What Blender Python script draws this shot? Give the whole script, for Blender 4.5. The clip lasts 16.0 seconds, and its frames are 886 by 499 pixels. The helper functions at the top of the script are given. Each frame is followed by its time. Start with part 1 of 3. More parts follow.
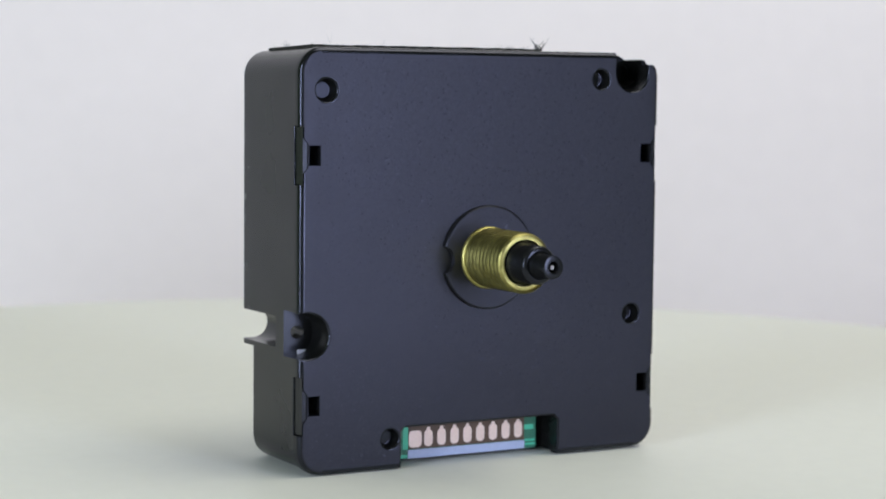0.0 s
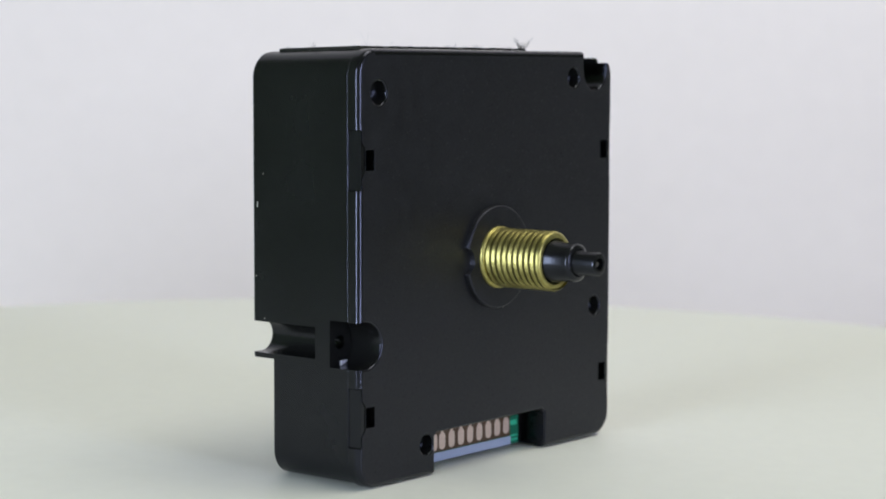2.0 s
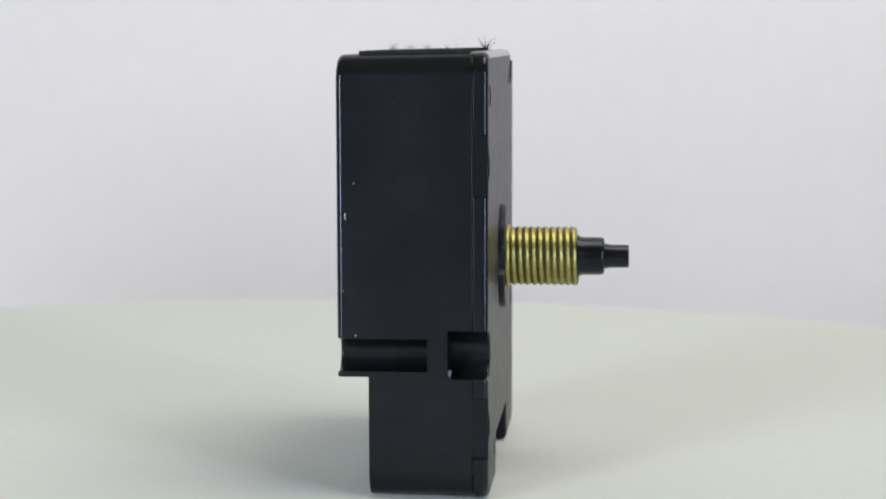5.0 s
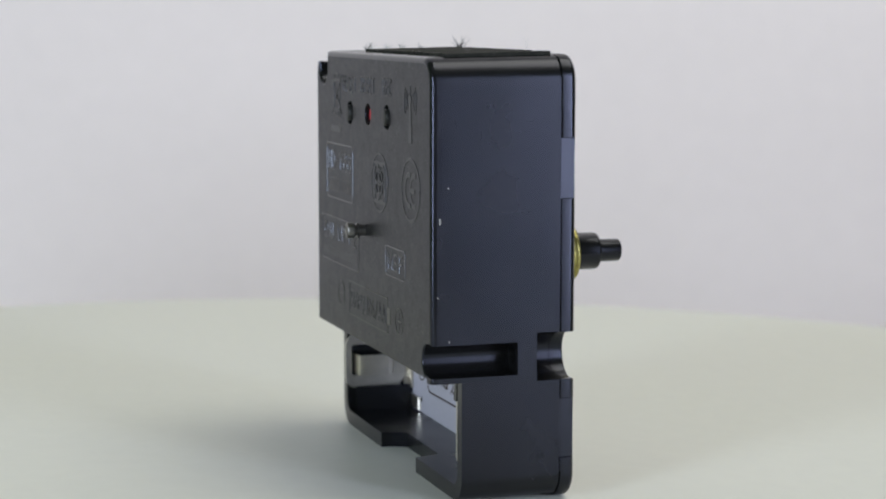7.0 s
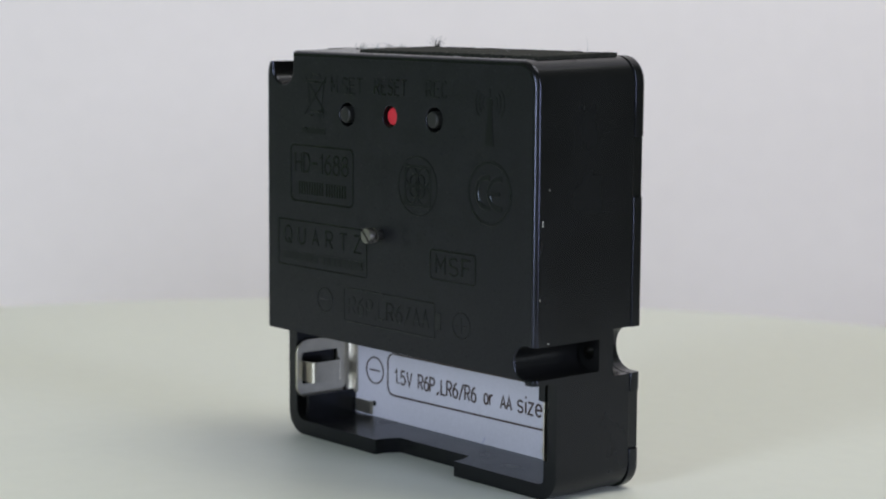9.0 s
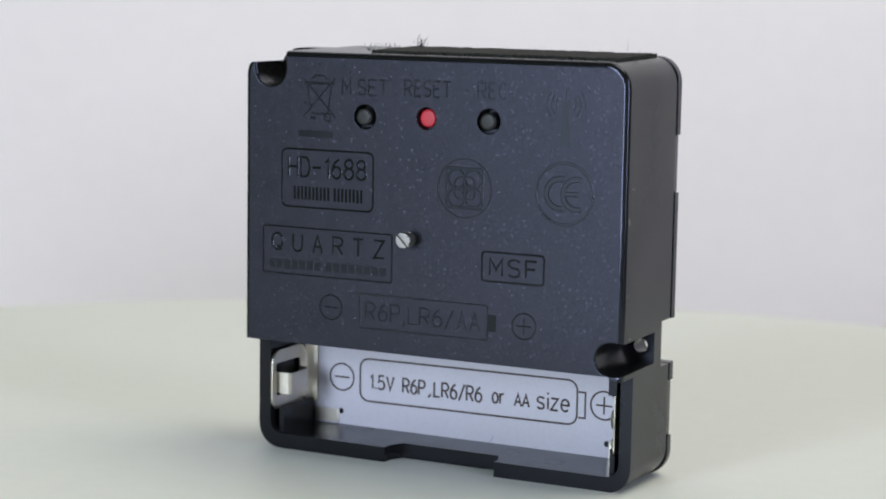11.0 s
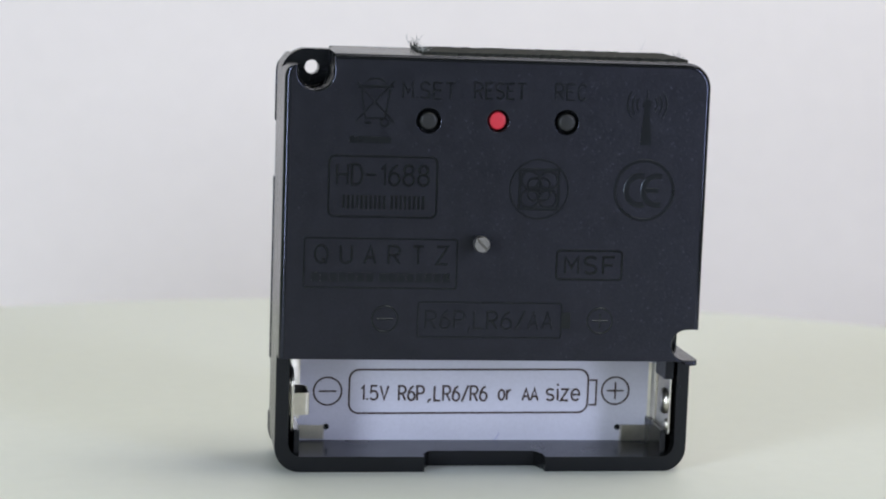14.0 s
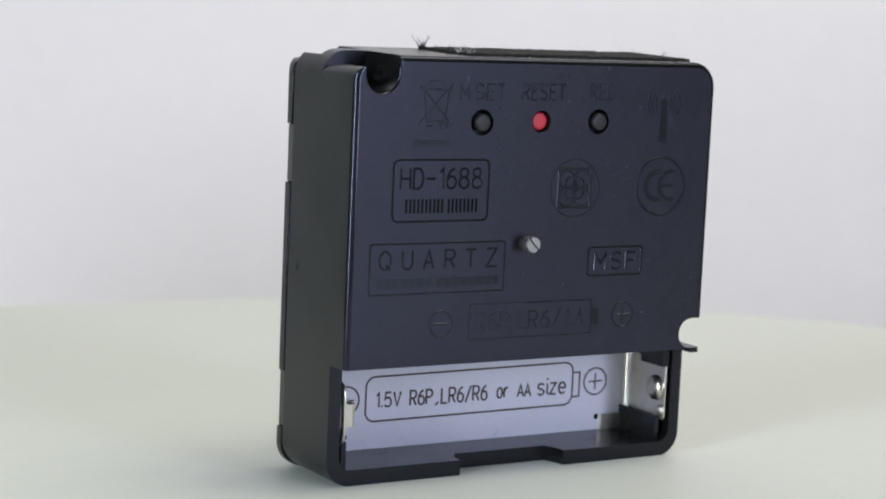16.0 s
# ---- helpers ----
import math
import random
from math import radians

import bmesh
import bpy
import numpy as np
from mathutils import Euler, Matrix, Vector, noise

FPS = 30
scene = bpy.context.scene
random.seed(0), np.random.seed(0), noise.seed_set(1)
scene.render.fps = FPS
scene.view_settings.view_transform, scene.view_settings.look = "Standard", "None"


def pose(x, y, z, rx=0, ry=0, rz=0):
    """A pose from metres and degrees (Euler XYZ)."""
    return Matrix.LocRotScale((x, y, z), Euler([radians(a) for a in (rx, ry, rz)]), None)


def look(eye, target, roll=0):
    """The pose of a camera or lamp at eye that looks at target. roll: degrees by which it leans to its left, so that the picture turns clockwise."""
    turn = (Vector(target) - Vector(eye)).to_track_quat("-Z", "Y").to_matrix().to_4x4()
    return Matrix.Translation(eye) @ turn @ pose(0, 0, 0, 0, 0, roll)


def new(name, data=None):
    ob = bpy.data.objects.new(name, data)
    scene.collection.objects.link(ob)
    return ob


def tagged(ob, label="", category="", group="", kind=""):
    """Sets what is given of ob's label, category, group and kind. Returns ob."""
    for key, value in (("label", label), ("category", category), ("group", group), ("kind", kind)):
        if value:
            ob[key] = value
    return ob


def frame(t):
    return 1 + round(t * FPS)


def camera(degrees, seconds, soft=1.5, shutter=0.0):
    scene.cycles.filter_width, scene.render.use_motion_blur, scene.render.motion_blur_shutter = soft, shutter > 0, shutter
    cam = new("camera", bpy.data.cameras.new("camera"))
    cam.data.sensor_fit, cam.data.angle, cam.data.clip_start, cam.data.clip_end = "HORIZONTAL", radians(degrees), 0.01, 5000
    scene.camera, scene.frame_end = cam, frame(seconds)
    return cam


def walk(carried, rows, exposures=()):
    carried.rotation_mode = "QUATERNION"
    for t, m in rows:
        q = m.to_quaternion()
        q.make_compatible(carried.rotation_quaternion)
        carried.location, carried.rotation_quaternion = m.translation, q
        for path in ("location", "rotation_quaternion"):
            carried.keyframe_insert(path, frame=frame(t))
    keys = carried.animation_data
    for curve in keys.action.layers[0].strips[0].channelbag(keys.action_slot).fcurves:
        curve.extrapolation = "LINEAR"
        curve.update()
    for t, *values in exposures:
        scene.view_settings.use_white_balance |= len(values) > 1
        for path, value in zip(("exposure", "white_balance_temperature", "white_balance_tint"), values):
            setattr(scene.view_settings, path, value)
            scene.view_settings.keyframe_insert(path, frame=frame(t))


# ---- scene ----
# Camera: stands still, a hand's length before a small white turntable.
cam = camera(25.06, 16.0, soft=1.9)
cam.data.dof.use_dof, cam.data.dof.focus_distance, cam.data.dof.aperture_fstop = True, 0.262, 36.0
CAM = pose(0, -0.27626, 0.05765, 0, 0, 0.916) @ pose(0, 0, 0, 90 - 6.0075, 0, 0) @ pose(0, 0, 0, 0, 0, 1.545)
walk(cam, [(0.0, CAM), (16.0, CAM)], exposures=[
    (0.0, -0.05, 6815, 11.2), (4.2, -0.02, 6815, 11.2), (6.4, -0.21, 6870, 11.2), (9.2, -0.25, 6870, 11.2), (11.3, -0.07, 6830, 11.2), (16.0, -0.05, 6830, 11.2)])

# ---- light ----
world = bpy.data.worlds.new("world")
scene.world = world
world.use_nodes = True
world.node_tree.nodes["Background"].inputs[0].default_value = (0.8, 0.85, 1.0, 1)
world.node_tree.nodes["Background"].inputs[1].default_value = 0.03


def area_lamp(name, eye, target, size_x, size_y, watts, colour):
    data = bpy.data.lights.new(name, "AREA")
    data.shape, data.size, data.size_y, data.energy, data.color = "RECTANGLE", size_x, size_y, watts, colour
    ob = new(name, data)
    ob.matrix_world = look(eye, target)
    return ob


# a diffused lamp overhead, a little to the right, and the daylight of two windows in front
area_lamp("overhead_lamp", (0.40, 0.02, 1.0), (0, 0.05, 0), 0.6, 0.6, 5.3, (0.985, 0.985, 0.92))
area_lamp("window_light_left", (-1.20, -1.605, 0.30), (0, 0.1, 0.05), 0.44, 1.2, 40.5, (0.68, 0.80, 1.0))
area_lamp("window_light_right", (1.485, -1.342, 0.36), (0, 0.1, 0.05), 0.42, 1.2, 27.5, (0.645, 0.73, 1.0))


# ---- materials ----
def material(name):
    m = bpy.data.materials.new(name)
    m.use_nodes = True
    return m, m.node_tree.nodes, m.node_tree.links, m.node_tree.nodes["Principled BSDF"]


def surface(name, colour, rough, metal=0.0, spec=0.5, grain=4.0, bump=0.0, vary=0.12, rough_vary=0.06, blotch=0.15, sheen=(1, 1, 1), wavy=0.0, facets=0.0):
    """Colour and gloss with fine grain (grains per mm), blotches of some millimetres and a little relief."""
    m, n, l, b = material(name)
    tc = n.new("ShaderNodeTexCoord")
    fine, wide = n.new("ShaderNodeTexNoise"), n.new("ShaderNodeTexNoise")
    fine.inputs["Scale"].default_value, wide.inputs["Scale"].default_value = grain * 1000, blotch * 1000
    fine.inputs["Detail"].default_value, wide.inputs["Detail"].default_value = 3, 4
    for tex in (fine, wide):
        l.new(tc.outputs["Object"], tex.inputs["Vector"])
    both = n.new("ShaderNodeMath")
    both.operation = "MULTIPLY_ADD"
    l.new(fine.outputs["Fac"], both.inputs[0])
    both.inputs[1].default_value = 0.5
    half = n.new("ShaderNodeMath")
    half.operation = "MULTIPLY"
    half.inputs[1].default_value = 0.5
    l.new(wide.outputs["Fac"], half.inputs[0])
    l.new(half.outputs[0], both.inputs[2])
    tint = n.new("ShaderNodeMapRange")
    tint.inputs[1].default_value, tint.inputs[2].default_value = 0.3, 0.7
    tint.inputs[3].default_value, tint.inputs[4].default_value = 1 - vary, 1 + vary
    l.new(both.outputs[0], tint.inputs[0])
    mul = n.new("ShaderNodeVectorMath")
    mul.operation = "SCALE"
    mul.inputs[0].default_value = colour
    l.new(tint.outputs[0], mul.inputs["Scale"])
    out = mul.outputs[0]
    l.new(out, b.inputs["Base Color"])
    gloss = n.new("ShaderNodeMapRange")
    gloss.inputs[1].default_value, gloss.inputs[2].default_value = 0.3, 0.7
    gloss.inputs[3].default_value, gloss.inputs[4].default_value = max(rough - rough_vary, 0.02), min(rough + rough_vary, 1)
    l.new(wide.outputs["Fac"], gloss.inputs[0])
    shine = gloss.outputs[0]
    l.new(shine, b.inputs["Roughness"])
    b.inputs["Metallic"].default_value, b.inputs["Specular IOR Level"].default_value = metal, spec
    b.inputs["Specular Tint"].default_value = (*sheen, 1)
    if bump:
        bp = n.new("ShaderNodeBump")
        bp.inputs["Strength"].default_value, bp.inputs["Distance"].default_value = bump, 0.00004
        l.new(fine.outputs["Fac"], bp.inputs["Height"])
        l.new(bp.outputs[0], b.inputs["Normal"])
    if facets:                      # an eroded skin of tiny facets, each tilted its own way
        cell, mid, tilt, geo, add, unit = n.new("ShaderNodeTexVoronoi"), n.new("ShaderNodeVectorMath"), n.new("ShaderNodeVectorMath"), n.new("ShaderNodeNewGeometry"), n.new("ShaderNodeVectorMath"), n.new("ShaderNodeVectorMath")
        cell.inputs["Scale"].default_value = 4600
        l.new(tc.outputs["Object"], cell.inputs["Vector"])
        mid.operation, tilt.operation, add.operation, unit.operation = "SUBTRACT", "SCALE", "ADD", "NORMALIZE"
        mid.inputs[1].default_value = (0.5, 0.5, 0.5)
        l.new(cell.outputs["Color"], mid.inputs[0])
        l.new(mid.outputs[0], tilt.inputs[0])
        pick, rare, much = n.new("ShaderNodeSeparateColor"), n.new("ShaderNodeMath"), n.new("ShaderNodeMath")
        rare.operation, rare.inputs[1].default_value = "GREATER_THAN", 0.94
        much.operation, much.inputs[1].default_value, much.inputs[2].default_value = "MULTIPLY_ADD", facets * 3, facets
        l.new(cell.outputs["Color"], pick.inputs[0])      # a few grains lie askew and glint
        l.new(pick.outputs[2], rare.inputs[0])
        l.new(rare.outputs[0], much.inputs[0])
        l.new(much.outputs[0], tilt.inputs["Scale"])
        l.new(geo.outputs["Normal"], add.inputs[0])
        l.new(tilt.outputs[0], add.inputs[1])
        l.new(add.outputs[0], unit.inputs[0])
        l.new(unit.outputs[0], b.inputs["Normal"])
    if wavy:                        # the slight hollows of a moulded wall
        swell, bp = n.new("ShaderNodeTexNoise"), n.new("ShaderNodeBump")
        swell.inputs["Scale"].default_value, swell.inputs["Detail"].default_value = 70, 1.5
        l.new(tc.outputs["Object"], swell.inputs["Vector"])
        bp.inputs["Strength"].default_value, bp.inputs["Distance"].default_value = 1.0, wavy * 4
        l.new(swell.outputs["Fac"], bp.inputs["Height"])
        l.new(bp.outputs[0], b.inputs["Normal"])
    return m


# the sheen tints put part of the reflected light's blue into the plastic
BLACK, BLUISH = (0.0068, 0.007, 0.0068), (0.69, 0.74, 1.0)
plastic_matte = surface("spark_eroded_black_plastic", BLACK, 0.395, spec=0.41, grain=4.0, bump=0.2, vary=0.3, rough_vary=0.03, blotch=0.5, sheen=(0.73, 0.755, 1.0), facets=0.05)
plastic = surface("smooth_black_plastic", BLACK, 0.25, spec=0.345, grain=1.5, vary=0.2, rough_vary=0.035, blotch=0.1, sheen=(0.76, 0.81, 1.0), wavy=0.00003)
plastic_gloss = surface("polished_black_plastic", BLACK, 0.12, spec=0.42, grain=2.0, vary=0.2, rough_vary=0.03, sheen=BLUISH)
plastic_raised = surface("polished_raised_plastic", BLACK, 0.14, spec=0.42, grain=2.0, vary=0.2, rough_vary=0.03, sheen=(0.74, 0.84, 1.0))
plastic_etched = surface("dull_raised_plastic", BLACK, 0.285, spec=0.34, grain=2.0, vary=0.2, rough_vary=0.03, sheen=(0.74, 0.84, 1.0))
rubber = surface("dull_black_rubber", (0.013, 0.0135, 0.013), 0.45, spec=0.36, grain=3, bump=0.2)
red_rubber = surface("red_rubber", (0.50, 0.022, 0.035), 0.45, spec=0.45, grain=3, bump=0.1)
brass = surface("plated_brass", (0.37, 0.33, 0.115), 0.40, metal=1.0, grain=1.6, bump=1.0, vary=0.3, blotch=0.5)
steel = surface("turned_steel", (0.27, 0.26, 0.245), 0.45, metal=1.0, grain=2.0, bump=0.5)
nickel = surface("nickel_plated_spring_steel", (0.58, 0.55, 0.48), 0.34, metal=1.0, grain=1.0, bump=0.06, rough_vary=0.08)
foil = surface("satin_silver_label", (0.53, 0.53, 0.60), 0.5, metal=0.15, grain=2.5, bump=0.08, vary=0.06, blotch=0.1)
ink = surface("brown_black_ink", (0.035, 0.018, 0.015), 0.5, grain=3, vary=0.3)
blue_ink = surface("faint_blue_ink", (0.36, 0.37, 0.52), 0.5, grain=3)
board_green = surface("green_solder_mask", (0.006, 0.13, 0.075), 0.3, grain=2, vary=0.2)
board_brown = surface("bare_brown_board", (0.075, 0.038, 0.02), 0.5, grain=2, vary=0.2)
tin = surface("tinned_pad", (0.66, 0.52, 0.46), 0.42, metal=0.5, grain=3, bump=0.3, vary=0.1)
strip_metal = surface("blue_grey_edge_strip", (0.36, 0.42, 0.60), 0.4, metal=0.2, grain=2, vary=0.08)
felt = surface("dusty_black_felt", (0.022, 0.023, 0.018), 0.9, spec=0.2, grain=1.6, bump=1.0, vary=0.6, blotch=0.4)
dust = surface("grey_dust", (0.42, 0.42, 0.38), 0.9, spec=0.1, grain=2, vary=0.3)
hair = surface("dark_lint", (0.05, 0.05, 0.045), 0.8, spec=0.2, grain=2)
hair_pale = surface("pale_lint", (0.45, 0.45, 0.43), 0.8, spec=0.2, grain=2)
disc_white = surface("white_laminate", (0.765, 0.785, 0.715), 0.5, spec=0.25, grain=0.3, bump=0.05, vary=0.02, blotch=0.012)
wall_white = surface("pale_lilac_wall_paint", (0.86, 0.785, 0.73), 0.85, spec=0.2, grain=0.12, bump=0.1, vary=0.02, blotch=0.006)
# tones of the unseen room, chosen for what the black plastic mirrors
room_grey = surface("grey_room_paint", (0.20, 0.21, 0.13), 0.85, spec=0.2, grain=0.1, vary=0.05, blotch=0.004)
reflected_green = surface("green_for_case_reflections", (0.29, 0.385, 0.20), 0.85, spec=0.2, grain=0.1, vary=0.05, blotch=0.004)
reflected_pale = surface("pale_grey_for_case_reflections", (0.72, 0.74, 0.78), 0.85, spec=0.2, grain=0.1, vary=0.05, blotch=0.004)
table_grey = surface("pale_table_top", (0.5, 0.5, 0.48), 0.5, spec=0.3, grain=0.2, vary=0.05, blotch=0.01)


# ---- building blocks; the movement is drawn in millimetres ----
AX, AY = 0.162, 4.591          # the turning axis in the movement's own plan
MM = 0.001


def place(x, y, z):
    return Vector(((x - AX) * MM, (y - AY) * MM, z * MM))


def finish(name, bm, mats, parent=None, smooth=38, label=""):
    bmesh.ops.recalc_face_normals(bm, faces=bm.faces)
    me = bpy.data.meshes.new(name)
    bm.to_mesh(me)
    bm.free()
    for m in mats if isinstance(mats, (list, tuple)) else [mats]:
        me.materials.append(m)
    if smooth:
        me.shade_smooth()
        me.set_sharp_from_angle(angle=radians(smooth))
    ob = new(name, me)
    if parent:
        ob.parent = parent
    if label:
        tagged(ob, label)
    return ob


def part(name, bm, mats, parent, label="", smooth=38):
    return finish(name, bm, mats, parent, smooth, label)


def arc(cx, cz, r, a0, a1, n=10):
    return [(cx + r * math.cos(radians(a0 + (a1 - a0) * i / n)), cz + r * math.sin(radians(a0 + (a1 - a0) * i / n))) for i in range(n + 1)]


def circle(cx, cz, r, n=32):
    return [(cx + r * math.cos(2 * math.pi * i / n), cz + r * math.sin(2 * math.pi * i / n)) for i in range(n)]


def rrect(x0, x1, z0, z1, r, n=8):
    """A rectangle with rounded corners; r is one radius, or (bottom, top)."""
    rb, rt = (r, r) if isinstance(r, (int, float)) else r
    return (arc(x1 - rb, z0 + rb, rb, -90, 0, n) + arc(x1 - rt, z1 - rt, rt, 0, 90, n)
            + arc(x0 + rt, z1 - rt, rt, 90, 180, n) + arc(x0 + rb, z0 + rb, rb, 180, 270, n))


def loft(bm, loops, cap=True):
    """Skin between loops of points with equal counts."""
    rows = [[bm.verts.new(place(*p)) for p in lp] for lp in loops]
    n = len(rows[0])
    for a, b in zip(rows, rows[1:]):
        for i in range(n):
            bm.faces.new((a[i], a[(i + 1) % n], b[(i + 1) % n], b[i]))
    if cap:
        bm.faces.new(rows[0][::-1])
        bm.faces.new(rows[-1])
    return bm


def prism(bm, outline, y0, y1):
    """An outline in x, z drawn out along y."""
    return loft(bm, [[(x, y, z) for x, z in outline] for y in (y0, y1)])


def rounded_slab(x0, x1, z0, z1, r, y0, y1, e0, e1, n=8, steps=4):
    """A slab with corner radii r whose edges at y0 and y1 are rounded by e0 and e1."""
    loops = []
    rb, rt = (r, r) if isinstance(r, (int, float)) else r
    for y, e, s in ((y0, e0, 1), (y1, e1, -1)):
        ring = []
        for i in range(steps + 1):
            a = math.pi / 2 * i / steps
            d = e * (1 - math.sin(a))
            ring.append([(x, y + s * e * (1 - math.cos(a)), z) for x, z in
                         rrect(x0 + d, x1 - d, z0 + d, z1 - d, (rb - d, rt - d), n)])
        loops += ring if s > 0 else ring[::-1]
    return loft(bmesh.new(), loops)


def box(bm, x0, x1, y0, y1, z0, z1):
    return prism(bm, [(x0, z0), (x1, z0), (x1, z1), (x0, z1)], y0, y1)


def lathe(bm, cx, cz, profile, n=48):
    """Turn a profile of (y, radius) about an axis along y; ends are closed."""
    return loft(bm, [[(x, y, z) for x, z in circle(cx, cz, r, n)] for y, r in profile])


def side_prism(bm, outline, x0, x1):
    """An outline in y, z drawn out along x."""
    return loft(bm, [[(x, y, z) for y, z in outline] for x in (x0, x1)])


def carve(ob, cutters):
    """Take the cutters (bmeshes in the same space) out of ob for good."""
    for bm in cutters:
        bmesh.ops.recalc_face_normals(bm, faces=bm.faces)
        me = bpy.data.meshes.new("cutter")
        bm.to_mesh(me)
        bm.free()
        tool = new("cutter", me)
        tool.matrix_basis = Matrix.Identity(4)
        mod = ob.modifiers.new("cut", "BOOLEAN")
        mod.operation, mod.object, mod.solver = "DIFFERENCE", tool, "EXACT"
        bpy.context.view_layer.update()
        done = bpy.data.meshes.new_from_object(ob.evaluated_get(bpy.context.evaluated_depsgraph_get()))
        ob.modifiers.clear()
        ob.data = done
        bpy.data.objects.remove(tool)
    return ob


def soften(ob, width, angle=40, segments=2):
    """Round the edges that were cut, and keep flat faces flat in the light."""
    bev = ob.modifiers.new("edges", "BEVEL")
    bev.width, bev.segments, bev.limit_method, bev.angle_limit = width * MM, segments, "ANGLE", radians(angle)
    bev.use_clamp_overlap = True
    bpy.context.view_layer.update()
    done = bpy.data.meshes.new_from_object(ob.evaluated_get(bpy.context.evaluated_depsgraph_get()))
    ob.modifiers.clear()
    ob.data = done
    done.shade_smooth()
    done.set_sharp_from_angle(angle=radians(50))
    wn = ob.modifiers.new("flat", "WEIGHTED_NORMAL")
    wn.keep_sharp, wn.weight = True, 90
    return ob


def stroke(bm, pts, width, y0, y1, closed=False, crest=1.0):
    """A line of even width with square ends, raised from y0 to y1; crest is its width at the top."""
    pts = [Vector(p) for p in pts]
    n = len(pts)
    left, right, mid = [], [], pts
    for i, p in enumerate(pts):
        a = pts[(i - 1) % n] if closed or i else None
        b = pts[(i + 1) % n] if closed or i < n - 1 else None
        d0 = (p - a).normalized() if a is not None else (b - p).normalized()
        d1 = (b - p).normalized() if b is not None else d0
        t = (d0 + d1).normalized()
        nrm = Vector((-t.y, t.x)) * (width / 2 / max(0.5, t.dot(d1)))
        left.append(p + nrm)
        right.append(p - nrm)
    vs = [[bm.verts.new(place(m.x + (q.x - m.x) * k, y, m.y + (q.y - m.y) * k)) for q, m in zip(side, mid)] for y, k in ((y0, 1.0), (y1, crest)) for side in (left, right)]
    l0, r0, l1, r1 = vs
    for i in range(n if closed else n - 1):
        j = (i + 1) % n
        for quad in ((l1[i], l1[j], r1[j], r1[i]), (l0[i], l0[j], l1[j], l1[i]), (r0[i], r0[j], r1[j], r1[i]), (l0[i], l0[j], r0[j], r0[i])):
            bm.faces.new(quad)
    if not closed:
        for i in (0, -1):
            bm.faces.new((l0[i], r0[i], r1[i], l1[i]))
    return bm


def oval(cx, cz, rx, rz, a0, a1, n=12):
    return [(cx + rx * math.cos(radians(a0 + (a1 - a0) * i / n)), cz + rz * math.sin(radians(a0 + (a1 - a0) * i / n))) for i in range(n + 1)]


def ess(w, h):
    """The letter S, drawn as one line w wide and h high."""
    r = h / 4
    return oval(w / 2, h - r, w / 2, r, 25, 270, 12) + oval(w / 2, r, w / 2, r, 90, -155, 12)[1:]


BOWL = [(0, 0), (0, 1), (0.3, 1)] + oval(0.3, 0.74, 0.26, 0.26, 90, -90, 10)[1:] + [(0, 0.48)]
# the lines of each letter, one high
GLYPHS = {
    "1": [[(0.1, 0.78), (0.28, 1), (0.28, 0)]], ".": [[(0.04, -0.02), (0.04, 0.1)]], ",": [[(0.1, 0.1), (0.02, -0.16)]],
    "5": [[(0.5, 1), (0.1, 1), (0.05, 0.52)] + oval(0.26, 0.32, 0.28, 0.32, 125, -145, 14)],
    "6": [oval(0.28, 0.3, 0.27, 0.3, 0, 360, 20), [(0.02, 0.36), (0.06, 0.58), (0.2, 0.84), (0.44, 1.0)]],
    "8": [oval(0.28, 0.27, 0.28, 0.27, 0, 360, 18), oval(0.28, 0.77, 0.23, 0.23, 0, 360, 18)],
    "V": [[(0, 1), (0.28, 0), (0.56, 1)]], "R": [BOWL, [(0.26, 0.48), (0.56, 0)]], "P": [BOWL], "L": [[(0, 1), (0, 0), (0.5, 0)]],
    "/": [[(0, -0.08), (0.5, 1.06)]], "o": [oval(0.25, 0.34, 0.25, 0.34, 0, 360, 20)],
    "r": [[(0, 0.68), (0, 0)], [(0, 0.4), (0.1, 0.6), (0.22, 0.67), (0.36, 0.66)]],
    "A": [[(0, 0), (0.28, 1), (0.56, 0)], [(0.1, 0.34), (0.46, 0.34)]], "s": [ess(0.44, 0.7)],
    "i": [[(0.06, 0.7), (0.06, 0)], [(0.06, 0.9), (0.06, 1.02)]], "z": [[(0, 0.69), (0.44, 0.69), (0, 0), (0.46, 0)]],
    "e": [[(0.02, 0.36), (0.5, 0.36)] + oval(0.26, 0.35, 0.25, 0.35, 5, 320, 18)],
    "M": [[(0, 0), (0, 1), (0.3, 0.35), (0.6, 1), (0.6, 0)]], "S": [ess(0.54, 1.0)], "E": [[(0.52, 1), (0, 1), (0, 0), (0.52, 0)], [(0, 0.52), (0.44, 0.52)]],
    "F": [[(0.52, 1), (0, 1), (0, 0)], [(0, 0.52), (0.44, 0.52)]], "T": [[(0, 1), (0.58, 1)], [(0.29, 1), (0.29, 0)]],
    "C": [oval(0.3, 0.5, 0.3, 0.5, 42, 318, 18)], "H": [[(0, 0), (0, 1)], [(0.56, 0), (0.56, 1)], [(0, 0.5), (0.56, 0.5)]],
    "D": [[(0, 0), (0, 1), (0.24, 1)] + oval(0.24, 0.5, 0.3, 0.5, 90, -90, 14)[1:] + [(0, 0)]], "-": [[(0, 0.5), (0.5, 0.5)]],
    "Q": [oval(0.32, 0.5, 0.32, 0.5, 0, 360, 22), [(0.36, 0.26), (0.62, -0.04)]], "U": [[(0, 1), (0, 0.3)] + oval(0.28, 0.28, 0.28, 0.28, 180, 360, 12) + [(0.56, 1)]],
    "Z": [[(0, 1), (0.56, 1), (0, 0), (0.58, 0)]],
}


